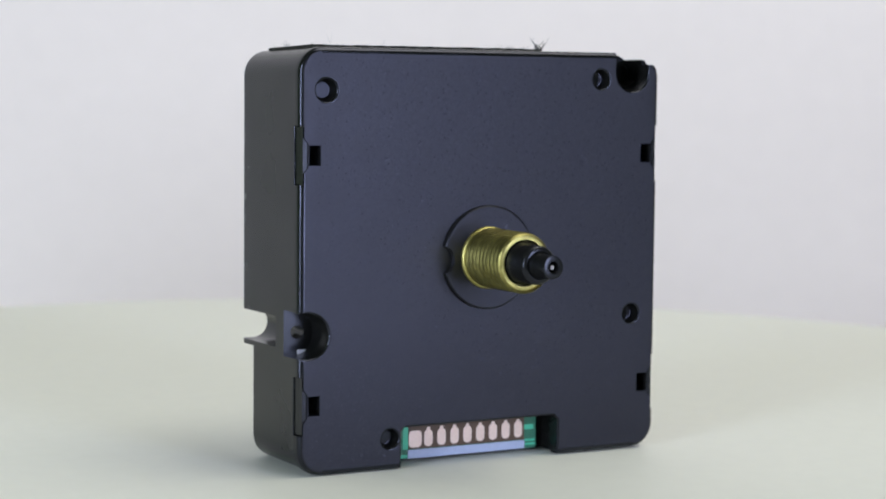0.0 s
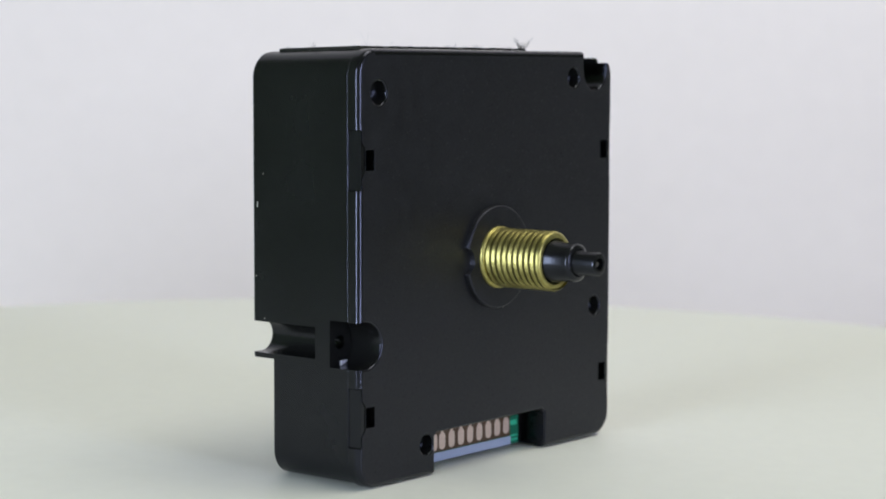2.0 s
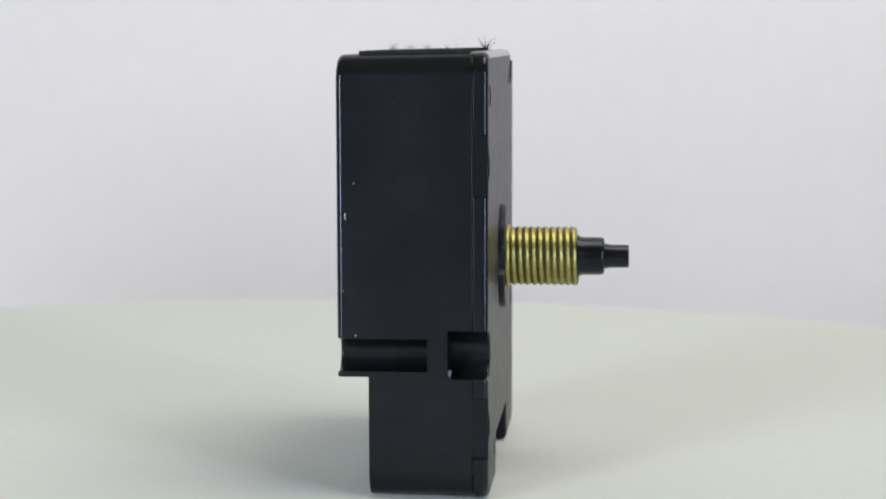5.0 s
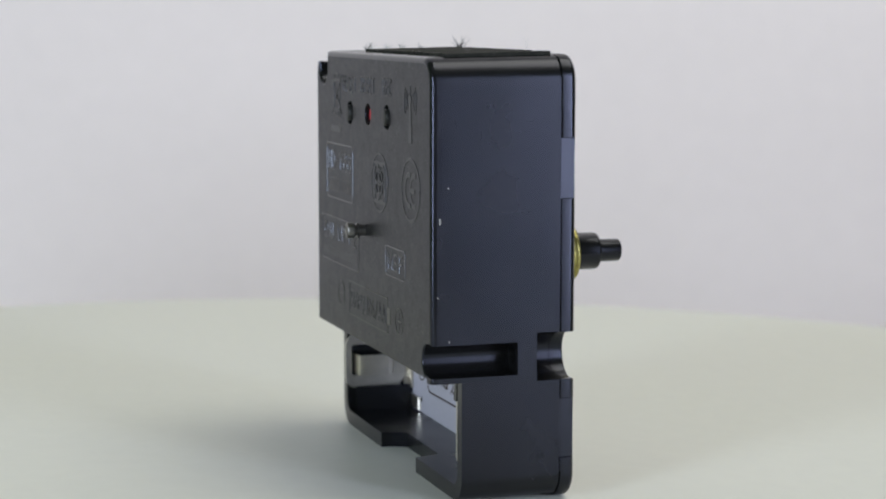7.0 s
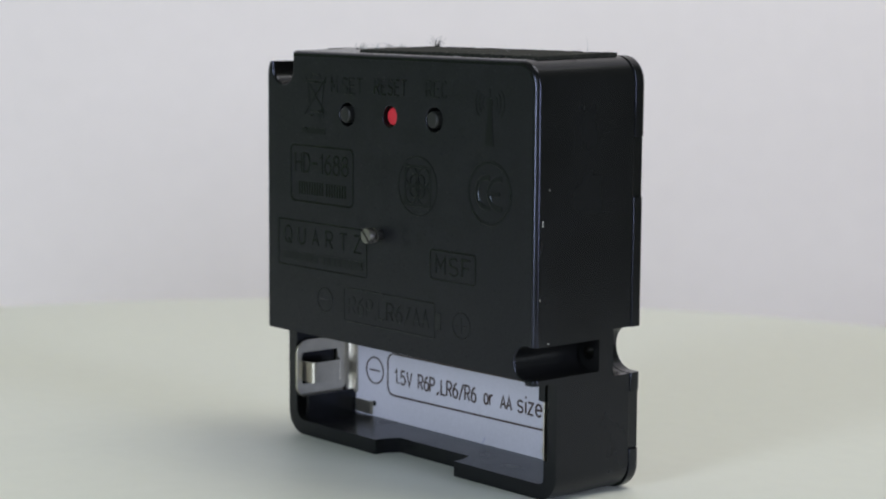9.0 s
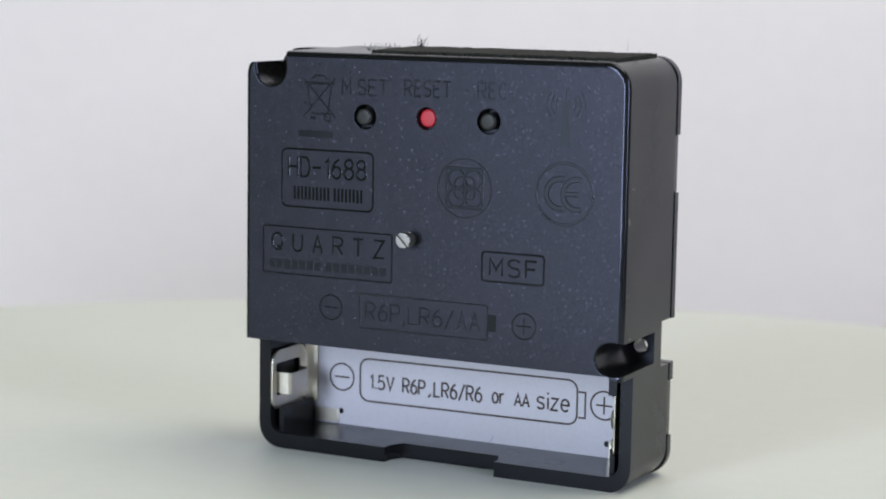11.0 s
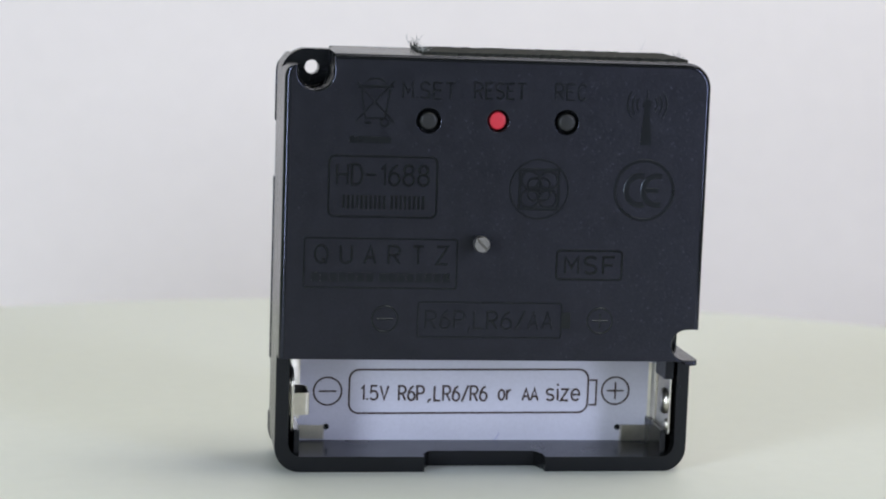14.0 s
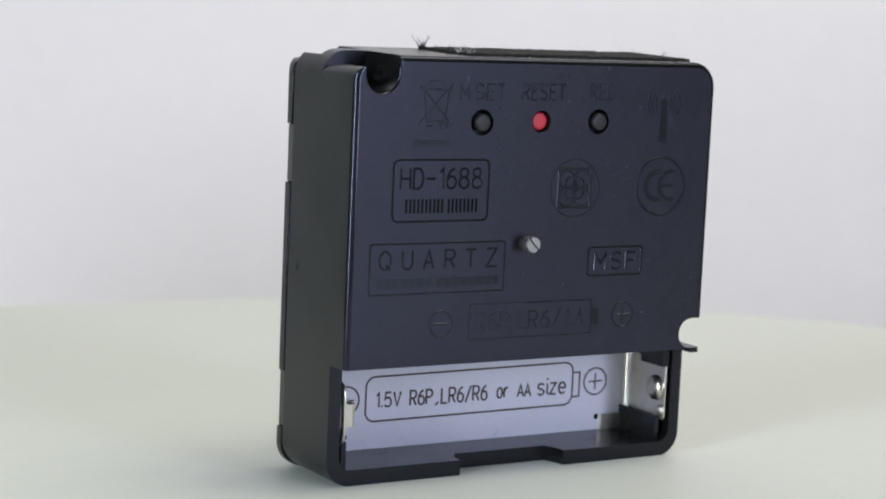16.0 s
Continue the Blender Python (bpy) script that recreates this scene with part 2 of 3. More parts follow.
def line_text(name, text, x_left, x_right, z0, z1, y0, y1, width, mat, parent, gap=0.2, crest=1.0, rise=0.0, label=""):
    """Letters drawn with a line of even width, fitted between x_left and x_right; rise lifts the line of writing towards x_right."""
    lines, x = [], 0.0
    for ch in text:
        if ch == " ":
            x += 0.4
            continue
        glyph = GLYPHS[ch]
        lines += [[(x + px, pz) for px, pz in line] for line in glyph]
        x += max(p[0] for line in glyph for p in line) + gap
    span = max(p[0] for line in lines for p in line) - min(p[0] for line in lines for p in line)
    first = min(p[0] for line in lines for p in line)
    bm = bmesh.new()
    for i, line in enumerate(lines):
        closed = math.dist(line[0], line[-1]) < 1e-6
        pts = [(x_left + (px - first) / span * (x_right - x_left), z0 + pz * (z1 - z0) + rise * (px - first) / span) for px, pz in (line[:-1] if closed else line)]
        stroke(bm, pts, width, y0, y1 + 0.003 * (i % 5), closed, crest)
    return part(name, bm, mat, parent, label, smooth=0)


# ---- the room: lit wall behind; unseen walls around, added for the case's reflections ----
def slab(name, a, b, mat, kind="structure"):
    bm = bmesh.new()
    bmesh.ops.create_cube(bm, size=1)
    for v in bm.verts:
        v.co = Vector([(a[i] + b[i]) / 2 + v.co[i] * (b[i] - a[i]) for i in range(3)])
    ob = finish(name, bm, mat, smooth=0)
    return tagged(ob, kind=kind)


tagged(slab("wall_north", (-1.15, 0.62, -0.75), (1.0, 0.70, 1.95), wall_white), "plain pale lilac painted wall behind the turntable", "wall")
# unseen: these end the white wall where the case reflects darker or greener
tagged(slab("unseen_wall_left", (-2.2, 0.63, -0.75), (-1.15, 0.70, 1.95), reflected_green), "unseen dull green wall beside the pale one, added for reflections in the case", "wall")
tagged(slab("unseen_wall_right", (1.0, 0.63, -0.75), (2.2, 0.70, 1.95), room_grey), "unseen grey wall beside the pale one, added to darken reflections in the case", "wall")
# unseen: pale, to brighten what the back of the case reflects
tagged(slab("unseen_wall_south", (-2.2, -2.38, -0.75), (2.2, -2.30, 1.95), reflected_pale), "unseen pale wall facing the turntable, added to brighten reflections in the case", "wall")
tagged(slab("unseen_wall_west", (-2.28, -2.30, -0.75), (-2.20, 0.62, 1.95), reflected_green), "unseen dull green side wall, added for reflections in the case", "wall")
tagged(slab("unseen_wall_east", (2.20, -2.30, -0.75), (2.28, 0.62, 1.95), room_grey), "unseen grey side wall, added for reflections in the case", "wall")
tagged(slab("floor", (-2.28, -2.38, -0.83), (2.28, 0.70, -0.75), room_grey), "plain grey floor", "floor")
tagged(slab("ceiling", (-2.28, -2.38, 1.95), (2.28, 0.70, 2.03), room_grey), "plain grey ceiling above the table", "ceiling")
table = slab("table", (-0.36, -0.24, -0.75), (0.36, 0.20, -0.034), table_grey)
tagged(table, "pale table under the turntable", "table")

# ---- turntable ----
TOP = -0.0005                  # height of the turntable's upper face
turntable = tagged(new("turntable"), "round smooth white display turntable, turning slowly", "turntable")


def metre_lathe(bm, profile, n=128):
    """Turn a profile of (z, radius), in metres, about the upright axis."""
    rows = [[bm.verts.new((r * math.cos(2 * math.pi * i / n), r * math.sin(2 * math.pi * i / n), z)) for i in range(n)] for z, r in profile]
    for a, b in zip(rows, rows[1:]):
        for i in range(n):
            bm.faces.new((a[i], a[(i + 1) % n], b[(i + 1) % n], b[i]))
    bm.faces.new(rows[0][::-1])
    bm.faces.new(rows[-1])
    return bm


R = 0.172
edge = [(TOP - 0.004 * (1 - math.sin(radians(a))), R - 0.004 * (1 - math.cos(radians(a)))) for a in range(0, 91, 15)]
part("disc", metre_lathe(bmesh.new(), [(TOP - 0.012, R - 0.003)] + edge), disc_white, turntable, "white laminate disc with a rounded rim")
part("base", metre_lathe(bmesh.new(), [(-0.034, 0.12), (TOP - 0.012, 0.12)]), disc_white, turntable)

# ---- the clock movement ----
clock = tagged(new("clock_movement"), "black plastic quartz clock movement with empty battery bay, on turntable", "clock movement")
W, TOPZ, BACK, SEAM, FACE, NICK = 28.22, 55.95, 19.15, 1.98, 5.25, 4.8


def top_at(y):
    """Height of the top face, which rises a little from the back to the front."""
    return TOPZ + 0.36 * (BACK - y) / BACK


def risen(bm):
    """Lift the upper edge of a slab to the slope of the top face."""
    for v in bm.verts:
        if v.co.z > (TOPZ - 3.9) * MM:
            share = (v.co.z / MM - TOPZ + 3.9) / 3.9
            v.co.z += share * (top_at(v.co.y / MM + AY) - TOPZ) * MM
    return bm


def cutter(build, *args):
    bm = bmesh.new()
    build(bm, *args)
    return bm


def widened(outline, d):
    """The outline moved outwards by d."""
    area = sum(a[0] * b[1] - b[0] * a[1] for a, b in zip(outline, outline[1:] + outline[:1]))
    s, n, out = (1 if area > 0 else -1), len(outline), []
    for i, p in enumerate(outline):
        a, b = Vector(outline[i - 1]), Vector(outline[(i + 1) % n])
        p = Vector(p)
        d0, d1 = (p - a).normalized(), (b - p).normalized()
        t = (d0 + d1).normalized()
        q = p + Vector((t.y, -t.x)) * s * d / max(0.6, t.dot(d1))
        out.append((q.x, q.y))
    return out


def flared(outline, y_in, y_face, e):
    """A cutter from y_in out through the face at y_face, whose mouth is rounded by e."""
    s = 1 if y_face > y_in else -1
    loops = [[(x, y_in, z) for x, z in outline]]
    for i in range(5):
        a = math.pi / 2 * i / 4
        y, d = y_face - s * e * (1 - math.sin(a)), e * (1 - math.cos(a))
        loops.append([(x, y, z) for x, z in widened(outline, d)])
    loops.append([(x, y_face + s * 3, z) for x, z in widened(outline, e)])
    return loft(bmesh.new(), loops)


def u_left(cx, cz, r, z0, z1):
    return [(-32, z0), (cx, z0)] + arc(cx, cz, r, -90, 90, 14)[1:-1] + [(cx, z1), (-32, z1)]


def u_top(x0, x1, cz):
    return [(x0, 62)] + arc((x0 + x1) / 2, cz, (x1 - x0) / 2, 180, 360, 16) + [(x1, 62)]


def u_slot_left(cx, cz, r, z0, z1, y0, y1):
    """A slot open to the left with a round end."""
    pts = [(-32, z0), (cx, z0)] + arc(cx, cz, r, -90, 90, 14)[1:-1] + [(cx, z1), (-32, z1)]
    return cutter(prism, pts, y0, y1)


def u_slot_top(x0, x1, cz, y0, y1):
    """A slot open to the top with a round end."""
    cx, r = (x0 + x1) / 2, (x1 - x0) / 2
    return cutter(prism, [(x0, 62)] + arc(cx, cz, r, 180, 360, 16) + [(x1, 62)], y0, y1)


TAB_Z = ((38.15, 45.95), (5.05, 12.85))


def tab_outline(side, z0, z1, gap):
    """The plan of a snap tab on the face, widest in the middle."""
    m = (z0 + z1) / 2
    pts = [(-30, z0 + gap), (-27.7 - gap, z0 + gap), (-27.7 - gap, m - 2.3), (-27.1 - gap, m - 1.6),
           (-27.1 - gap, m + 1.6), (-27.7 - gap, m + 2.3), (-27.7 - gap, z1 - gap), (-30, z1 - gap)]
    return [(side * -x, z) for x, z in pts]


HOLES = ((-24.45, 50.65, 1.7), (18.45, 52.5, 1.5), (24.1, 19.05, 1.5), (-14.75, 3.75, 1.45))
BUTTONS = ((9.45, 47.55, 1.68, 1.12), (0.28, 47.72, 1.5, 1.2), (-8.82, 47.75, 1.68, 1.12))


def lowered_corner(y0, y1, x0, z=54.35):
    """Takes the top off the outer wall of the upper lug, leaving a rounded shoulder."""
    return cutter(prism, [(x0, 62), (x0, z)] + arc(26.72, z - 1.5, 1.5, 90, 0, 8) + [(40, z - 1.5), (40, 62)], y0, y1)


def build_rear_case():
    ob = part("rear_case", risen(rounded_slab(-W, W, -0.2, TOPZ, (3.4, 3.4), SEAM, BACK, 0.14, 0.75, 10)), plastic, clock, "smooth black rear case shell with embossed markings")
    cuts = [
        cutter(box, -23.6, 40, 15.15, 30, -5, 15.95),              # the lower body is shallower
        cutter(box, -40, -23.6, 15.15, 30, -5, 15.42),
        cutter(prism, rrect(-26.55, 26.4, 1.9, 15.95, (1.8, 0.4), 6), 5.0, 30),   # battery bay
        cutter(side_prism, [(-1, -3), (4.4, -3), (4.4, 5.0), (-1, 5.0)], -12.95, 12.0),
        flared(u_left(-26.55, 18.18, 2.06, 16.1, 20.26), 7.7, BACK, 0.3),    # groove of the lower fixing lug
        u_slot_left(-26.95, 18.28, 3.06, 15.2, 21.36, -5, 5.15),
        flared(u_top(21.95, 26.45, 53.5), 10.0, BACK, 0.45),                  # channel of the upper fixing lug
        u_slot_top(21.0, 26.65, 53.5, -5, 7.0),
        lowered_corner(10.02, 30, 21.8),
        lowered_corner(-5, 6.98, 21.05, 55.4),
        cutter(prism, circle(-26.3, 18.3, 0.95, 20), 0, 15),
        cutter(prism, circle(24.1, 53.7, 0.95, 20), 0, 19),
        cutter(box, 27.8, 30, NICK - 0.16, NICK + 0.16, 26.95, 27.95),        # small nick in the side wall
    ]
    # step in the rear lip of the floor of the bay
    notch = [(8.0, 20), (7.95, 13.6), (6.9, 11.6), (-7.7, 11.6), (-8.64, 13.6), (-8.7, 20)]
    bm = bmesh.new()
    loft(bm, [[(x, y, z) for x, y in notch] for z in (-4, 3.2)])
    cuts.append(bm)
    cuts += [flared(circle(x, z, r - 0.08, 36), BACK - 2.0, BACK, 0.16) for x, z, r, _ in BUTTONS]
    for side in (-1, 1):
        for z in (42.1, 9.1):
            cuts.append(cutter(box, min(side * 27.0, side * 25.3), max(side * 27.0, side * 25.3), -1, 3.2, z - 1.33, z + 1.33))
    carve(ob, cuts)
    soften(ob, 0.26, segments=3)
    ob.data.materials.clear()
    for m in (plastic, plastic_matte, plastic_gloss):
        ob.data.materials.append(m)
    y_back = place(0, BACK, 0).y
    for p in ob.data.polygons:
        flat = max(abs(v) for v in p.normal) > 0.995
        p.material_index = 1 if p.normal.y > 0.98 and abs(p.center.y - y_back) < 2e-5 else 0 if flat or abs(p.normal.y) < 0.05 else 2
    return ob


def hole(x, z, r):
    """A blind hole with a rounded mouth and tapering walls."""
    prof = [(1.45, r * 0.62), (0.9, r * 0.75), (0.35, r * 0.88)] + [(0.25 * (1 - math.sin(radians(a))), r * 0.9 + 0.25 * (1 - math.cos(radians(a)))) for a in (0, 30, 60, 90)] + [(-2, r * 0.9 + 0.25)]
    return lathe(bmesh.new(), x, z, prof, 32)


def build_front_cover():
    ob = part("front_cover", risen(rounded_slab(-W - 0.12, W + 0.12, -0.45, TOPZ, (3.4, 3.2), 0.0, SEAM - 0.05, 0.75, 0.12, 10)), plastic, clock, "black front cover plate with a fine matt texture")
    cuts = [
        flared([(-12.95, -3), (-12.95, 4.6), (-12.4, 5.1), (11.4, 5.1), (12.0, 4.5), (12.0, -3)], 5.0, 0.0, 0.4),
        flared(u_left(-26.95, 18.28, 3.0, 15.26, 21.3), 5.15, 0.0, 0.35),
        flared(u_top(21.1, 26.5, 53.5), 7.0, 0.0, 0.3),
        lowered_corner(-5, 6.98, 21.05, 54.68),
    ]
    cuts += [hole(x, z, r) for x, z, r in HOLES]
    for side in (-1, 1):
        for z0, z1 in TAB_Z:
            cuts.append(cutter(prism, tab_outline(side, z0, z1, 0.0), -2, 5))
            m = (z0 + z1) / 2
            cuts.append(cutter(box, min(side * 27.0, side * 25.3), max(side * 27.0, side * 25.3), -2, 5, m - 1.3, m + 1.35))
    carve(ob, cuts)
    soften(ob, 0.22, segments=3)
    ob.data.materials.clear()
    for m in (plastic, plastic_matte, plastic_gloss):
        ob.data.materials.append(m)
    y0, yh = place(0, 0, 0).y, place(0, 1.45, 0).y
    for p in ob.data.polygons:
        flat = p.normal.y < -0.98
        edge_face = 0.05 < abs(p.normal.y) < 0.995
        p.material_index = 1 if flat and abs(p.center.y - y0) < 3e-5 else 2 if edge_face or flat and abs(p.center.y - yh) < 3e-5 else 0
    return ob


rear_case = build_rear_case()
front_cover = build_front_cover()
for side in (-1, 1):
    for z0, z1 in TAB_Z:
        pts = [(max(-28.05, min(28.05, x)), z) for x, z in tab_outline(side, z0, z1, 0.13)]
        bm = prism(bmesh.new(), pts, 0.1, SEAM + 0.3)
        for v in bm.verts:              # the outer face slopes in towards the front
            if abs(v.co.x / MM + AX) > 28.0 and v.co.y / MM + AY < 1.0:
                v.co.x -= side * 0.2 * MM
        soften(part("snap_tab", bm, plastic, clock, smooth=0), 0.3, segments=3)

# ---- shaft ----
CX, CZ = -0.2, 27.95
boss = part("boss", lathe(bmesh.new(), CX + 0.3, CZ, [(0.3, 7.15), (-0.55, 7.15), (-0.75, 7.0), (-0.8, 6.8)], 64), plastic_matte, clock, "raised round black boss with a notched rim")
carve(boss, [cutter(prism, circle(CX - 7.2, CZ - 0.2, 1.95, 24), -3, -0.001), cutter(prism, circle(CX + 7.6, CZ, 1.35, 24), -3, -0.001)])
soften(boss, 0.12)

def helix(bm, cx, cz, profile, pitch, y_from, turns, n=64):
    """A screw thread: the profile of (shift, radius) of one pitch, wound about y."""
    m = len(profile)
    grid = []
    for k in range(turns):
        for dy, r in profile:
            grid.append([bm.verts.new(place(cx + r * math.cos(2 * math.pi * i / n), y_from - k * pitch - dy - pitch * i / n, cz + r * math.sin(2 * math.pi * i / n))) for i in range(n)])
    for j in range(len(grid) - 1):
        for i in range(n - 1):
            bm.faces.new((grid[j][i], grid[j][i + 1], grid[j + 1][i + 1], grid[j + 1][i]))
        if j + m + 1 < len(grid):
            bm.faces.new((grid[j][n - 1], grid[j + m][0], grid[j + m + 1][0], grid[j + 1][n - 1]))
    return bm


bm = helix(bmesh.new(), CX, CZ, [(0, 3.87), (0.28, 4.06), (0.5, 4.09), (0.76, 3.9)], 0.93, -0.8, 10)
lathe(bm, CX, CZ, [(-0.4, 4.0), (-0.6, 4.3), (-1.15, 4.3), (-1.35, 4.0), (-1.4, 3.7)], 72)
lathe(bm, CX, CZ, [(-0.6, 3.83), (-9.7, 3.83), (-9.85, 4.0), (-10.2, 4.0), (-10.45, 3.75), (-10.52, 3.5), (-10.5, 3.15), (-10.1, 3.05), (-8.8, 3.0)], 72)
part("threaded_sleeve", bm, brass, clock, "brass threaded sleeve with a flanged root", smooth=60)
part("hour_tube", lathe(bmesh.new(), CX, CZ, [(-8.6, 2.9), (-10.7, 2.9), (-11.1, 2.62), (-13.75, 2.6), (-14.1, 2.5), (-14.25, 2.3), (-14.3, 1.9), (-14.0, 1.75)], 48), plastic, clock, "black plastic hour hand tube")
part("minute_tube", lathe(bmesh.new(), CX, CZ, [(-13.6, 1.72), (-14.6, 1.72), (-15.0, 1.6), (-17.4, 1.58), (-17.6, 1.5), (-17.66, 1.3), (-17.66, 0.82), (-17.3, 0.74), (-15.8, 0.74)], 40), plastic, clock, "slim black plastic minute hand tube")
part("second_pin", lathe(bmesh.new(), CX, CZ, [(-15.0, 0.36), (-17.15, 0.36), (-17.3, 0.28)], 20), steel, clock, "thin bright steel pin")

# ---- circuit board behind the window of the cover ----
board = part("circuit_board", box(bmesh.new(), -12.7, 10.7, 3.9, 4.35, 0.0, 4.95), board_green, clock, "green circuit board edge with tinned pads")
part("bare_zone", box(bmesh.new(), -9.9, 8.75, 3.85, 3.95, 1.28, 4.85), board_brown, board, "brown bare board zone")
for i in range(9):
    x, wide = -8.85 + i * 2.073, 1.0 if i == 0 else 0.66
    pts = rrect(x - wide, x + wide, 1.5 + 0.02 * i, 3.85 + 0.02 * i, 0.62, 5)
    bm = prism(bmesh.new(), pts, 3.79, 3.91)
    if i:
        prism(bm, rrect(x - 0.26, x + 0.26, 3.6, 4.25, 0.1, 2), 3.8, 3.9)
    part("pad", bm, tin, board, smooth=0)
part("edge_strip", box(bmesh.new(), -10.0, 8.75, 3.73, 3.95, 0.02, 1.2), strip_metal, board, "blue grey strip along the lower edge")
for z in (0.45, 1.0, 2.7):
    part("track", box(bmesh.new(), 8.8, 10.7 - 0.15 * z, 3.85, 3.95, z, z + (0.28 if z < 2 else 0.7)), surface("bright_green_track", (0.03, 0.46, 0.28), 0.35, grain=2) if z == 0.45 else bpy.data.materials["bright_green_track"], board, smooth=0)

part("track", box(bmesh.new(), -10.75, -9.95, 3.85, 3.95, 1.3, 4.4), bpy.data.materials["bright_green_track"], board, smooth=0)
part("track", box(bmesh.new(), -11.4, -10.05, 3.85, 3.95, 0.15, 0.55), bpy.data.materials["bright_green_track"], board, smooth=0)

# ---- buttons and setting pin on the back ----
for i, (x, z, r, rb) in enumerate(BUTTONS):
    red = i == 1
    top = BACK - 0.5 if red else BACK + 0.42          # the red one is sunk, the black ones stand a little proud
    prof = [(BACK - 2.3, rb), (top - 0.24, rb), (top - 0.1, rb - 0.07), (top - 0.02, rb - 0.2), (top, rb - 0.4)]
    part("button", lathe(bmesh.new(), x, z, prof, 32), red_rubber if red else rubber, clock, "round red reset button" if red else "round dull black push button")
PX, PZ = 2.2, 31.72
pin = part("setting_pin", lathe(bmesh.new(), PX, PZ, [(18.4, 0.78), (19.9, 0.78), (19.95, 1.0), (20.3, 1.0), (20.4, 0.72), (20.65, 0.72), (20.75, 1.08), (21.55, 1.08), (21.7, 0.98)], 36), steel, clock, "small bright steel setting pin with a slotted head")
carve(pin, [cutter(prism, [(PX - 0.95, PZ - 0.72), (PX - 0.7, PZ - 0.95), (PX + 0.95, PZ + 0.72), (PX + 0.7, PZ + 0.95)], 21.3, 24)])
pin.data.shade_smooth()
pin.data.set_sharp_from_angle(angle=radians(35))

# ---- embossed markings on the back ----
Y0, Y1 = BACK - 0.02, BACK + 0.052
EM = plastic_raised


def frame_box(bm, xl, xr, z0, z1, r, w):
    """A raised outline."""
    return stroke(bm, rrect(xr, xl, z0, z1, r, 5), w, Y0, Y1, True, crest=0.7)


def mark(name, draw, mat=plastic_raised):
    bm = bmesh.new()
    draw(bm)
    return part(name, bm, mat, rear_case, smooth=0)


for text, xl, xr, z0, z1, wide, gap in (("M.SET", 12.9, 6.1, 50.45, 52.5, 0.3, 0.24), ("RESET", 3.5, -3.2, 50.6, 52.65, 0.3, 0.26), ("REC", -7.2, -11.2, 50.7, 52.75, 0.3, 0.26),
                                        ("HD-1688", 21.2, 9.2, 39.05, 41.65, 0.36, 0.2), ("QUARTZ", 23.8, 6.3, 28.75, 31.05, 0.34, 0.66), ("MSF", -9.4, -16.1, 27.75, 30.0, 0.36, 0.3),
                                        ("R6P,LR6/AA", 9.0, -8.0, 20.2, 22.5, 0.3, 0.22)):
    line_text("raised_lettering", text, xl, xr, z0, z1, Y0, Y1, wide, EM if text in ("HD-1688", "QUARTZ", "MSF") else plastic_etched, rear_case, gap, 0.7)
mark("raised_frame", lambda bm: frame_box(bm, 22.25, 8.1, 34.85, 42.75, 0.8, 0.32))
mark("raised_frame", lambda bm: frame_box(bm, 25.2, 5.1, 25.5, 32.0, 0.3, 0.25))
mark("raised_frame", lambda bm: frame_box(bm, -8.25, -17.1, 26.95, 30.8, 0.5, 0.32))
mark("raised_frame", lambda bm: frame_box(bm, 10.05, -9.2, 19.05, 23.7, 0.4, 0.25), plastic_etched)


def bars(name, xl, xr, z0, z1, widths, gap, mat):
    """Illegible small lettering as a row of plain bars."""
    x, total = xl, sum(widths) + gap * (len(widths) - 1)
    k = (xl - xr) / total
    for w in widths:
        if w > 0.5:                 # narrower ones are the gap between words
            part(name, box(bmesh.new(), x - w * k, x, Y0, Y1 - 0.02, z0, z1), mat, rear_case, smooth=0)
        x -= (w + gap) * k


bars("raised_bar", 20.4, 9.7, 35.9, 37.7, [0.62] * 10 + [0.3] + [0.62] * 8, 0.5, EM)
bars("raised_bar", 24.2, 6.0, 26.3, 27.5, [0.9] * 7 + [0.2] + [0.9] * 8, 0.3, plastic_etched)
mark("raised_bar", lambda bm: box(bm, 14.3, 19.7, Y0, Y1, 44.5, 45.35), plastic_etched)


def bin_sign(bm):
    """A crossed-out wheeled bin."""
    stroke(bm, [(18.3, 51.5), (17.7, 47.7), (15.2, 47.7), (14.6, 51.5)], 0.28, Y0, Y1, crest=0.7)
    stroke(bm, [(18.8, 51.8), (14.2, 51.8)], 0.42, Y0, Y1 + 0.003, crest=0.7)
    stroke(bm, [(17.8, 52.3), (17.2, 52.8), (15.8, 52.8), (15.2, 52.3)], 0.28, Y0, Y1, crest=0.7)
    stroke(bm, [(19.0, 47.2), (14.0, 52.6)], 0.24, Y0, Y1 + 0.006, crest=0.7)
    stroke(bm, [(14.0, 47.2), (18.9, 52.4)], 0.24, Y0, Y1 + 0.009, crest=0.7)
    stroke(bm, circle(15.2, 47.2, 0.5, 12), 0.28, Y0, Y1 + 0.012, True, crest=0.7)
    stroke(bm, [(17.9, 47.1), (17.0, 47.1)], 0.35, Y0, Y1 + 0.003, crest=0.7)


def antenna_sign(bm):
    """A mast with a round head."""
    cx, cz = -19.55, 50.35
    prism(bm, [(cx - 0.32, cz), (cx + 0.32, cz), (cx + 0.75, 45.0), (cx - 0.75, 45.0)], Y0, Y1)
    prism(bm, circle(cx, cz + 0.1, 0.62, 16), Y0, Y1 + 0.01)
    stroke(bm, [(cx, cz), (cx, 52.2)], 0.2, Y0, Y1, crest=0.7)


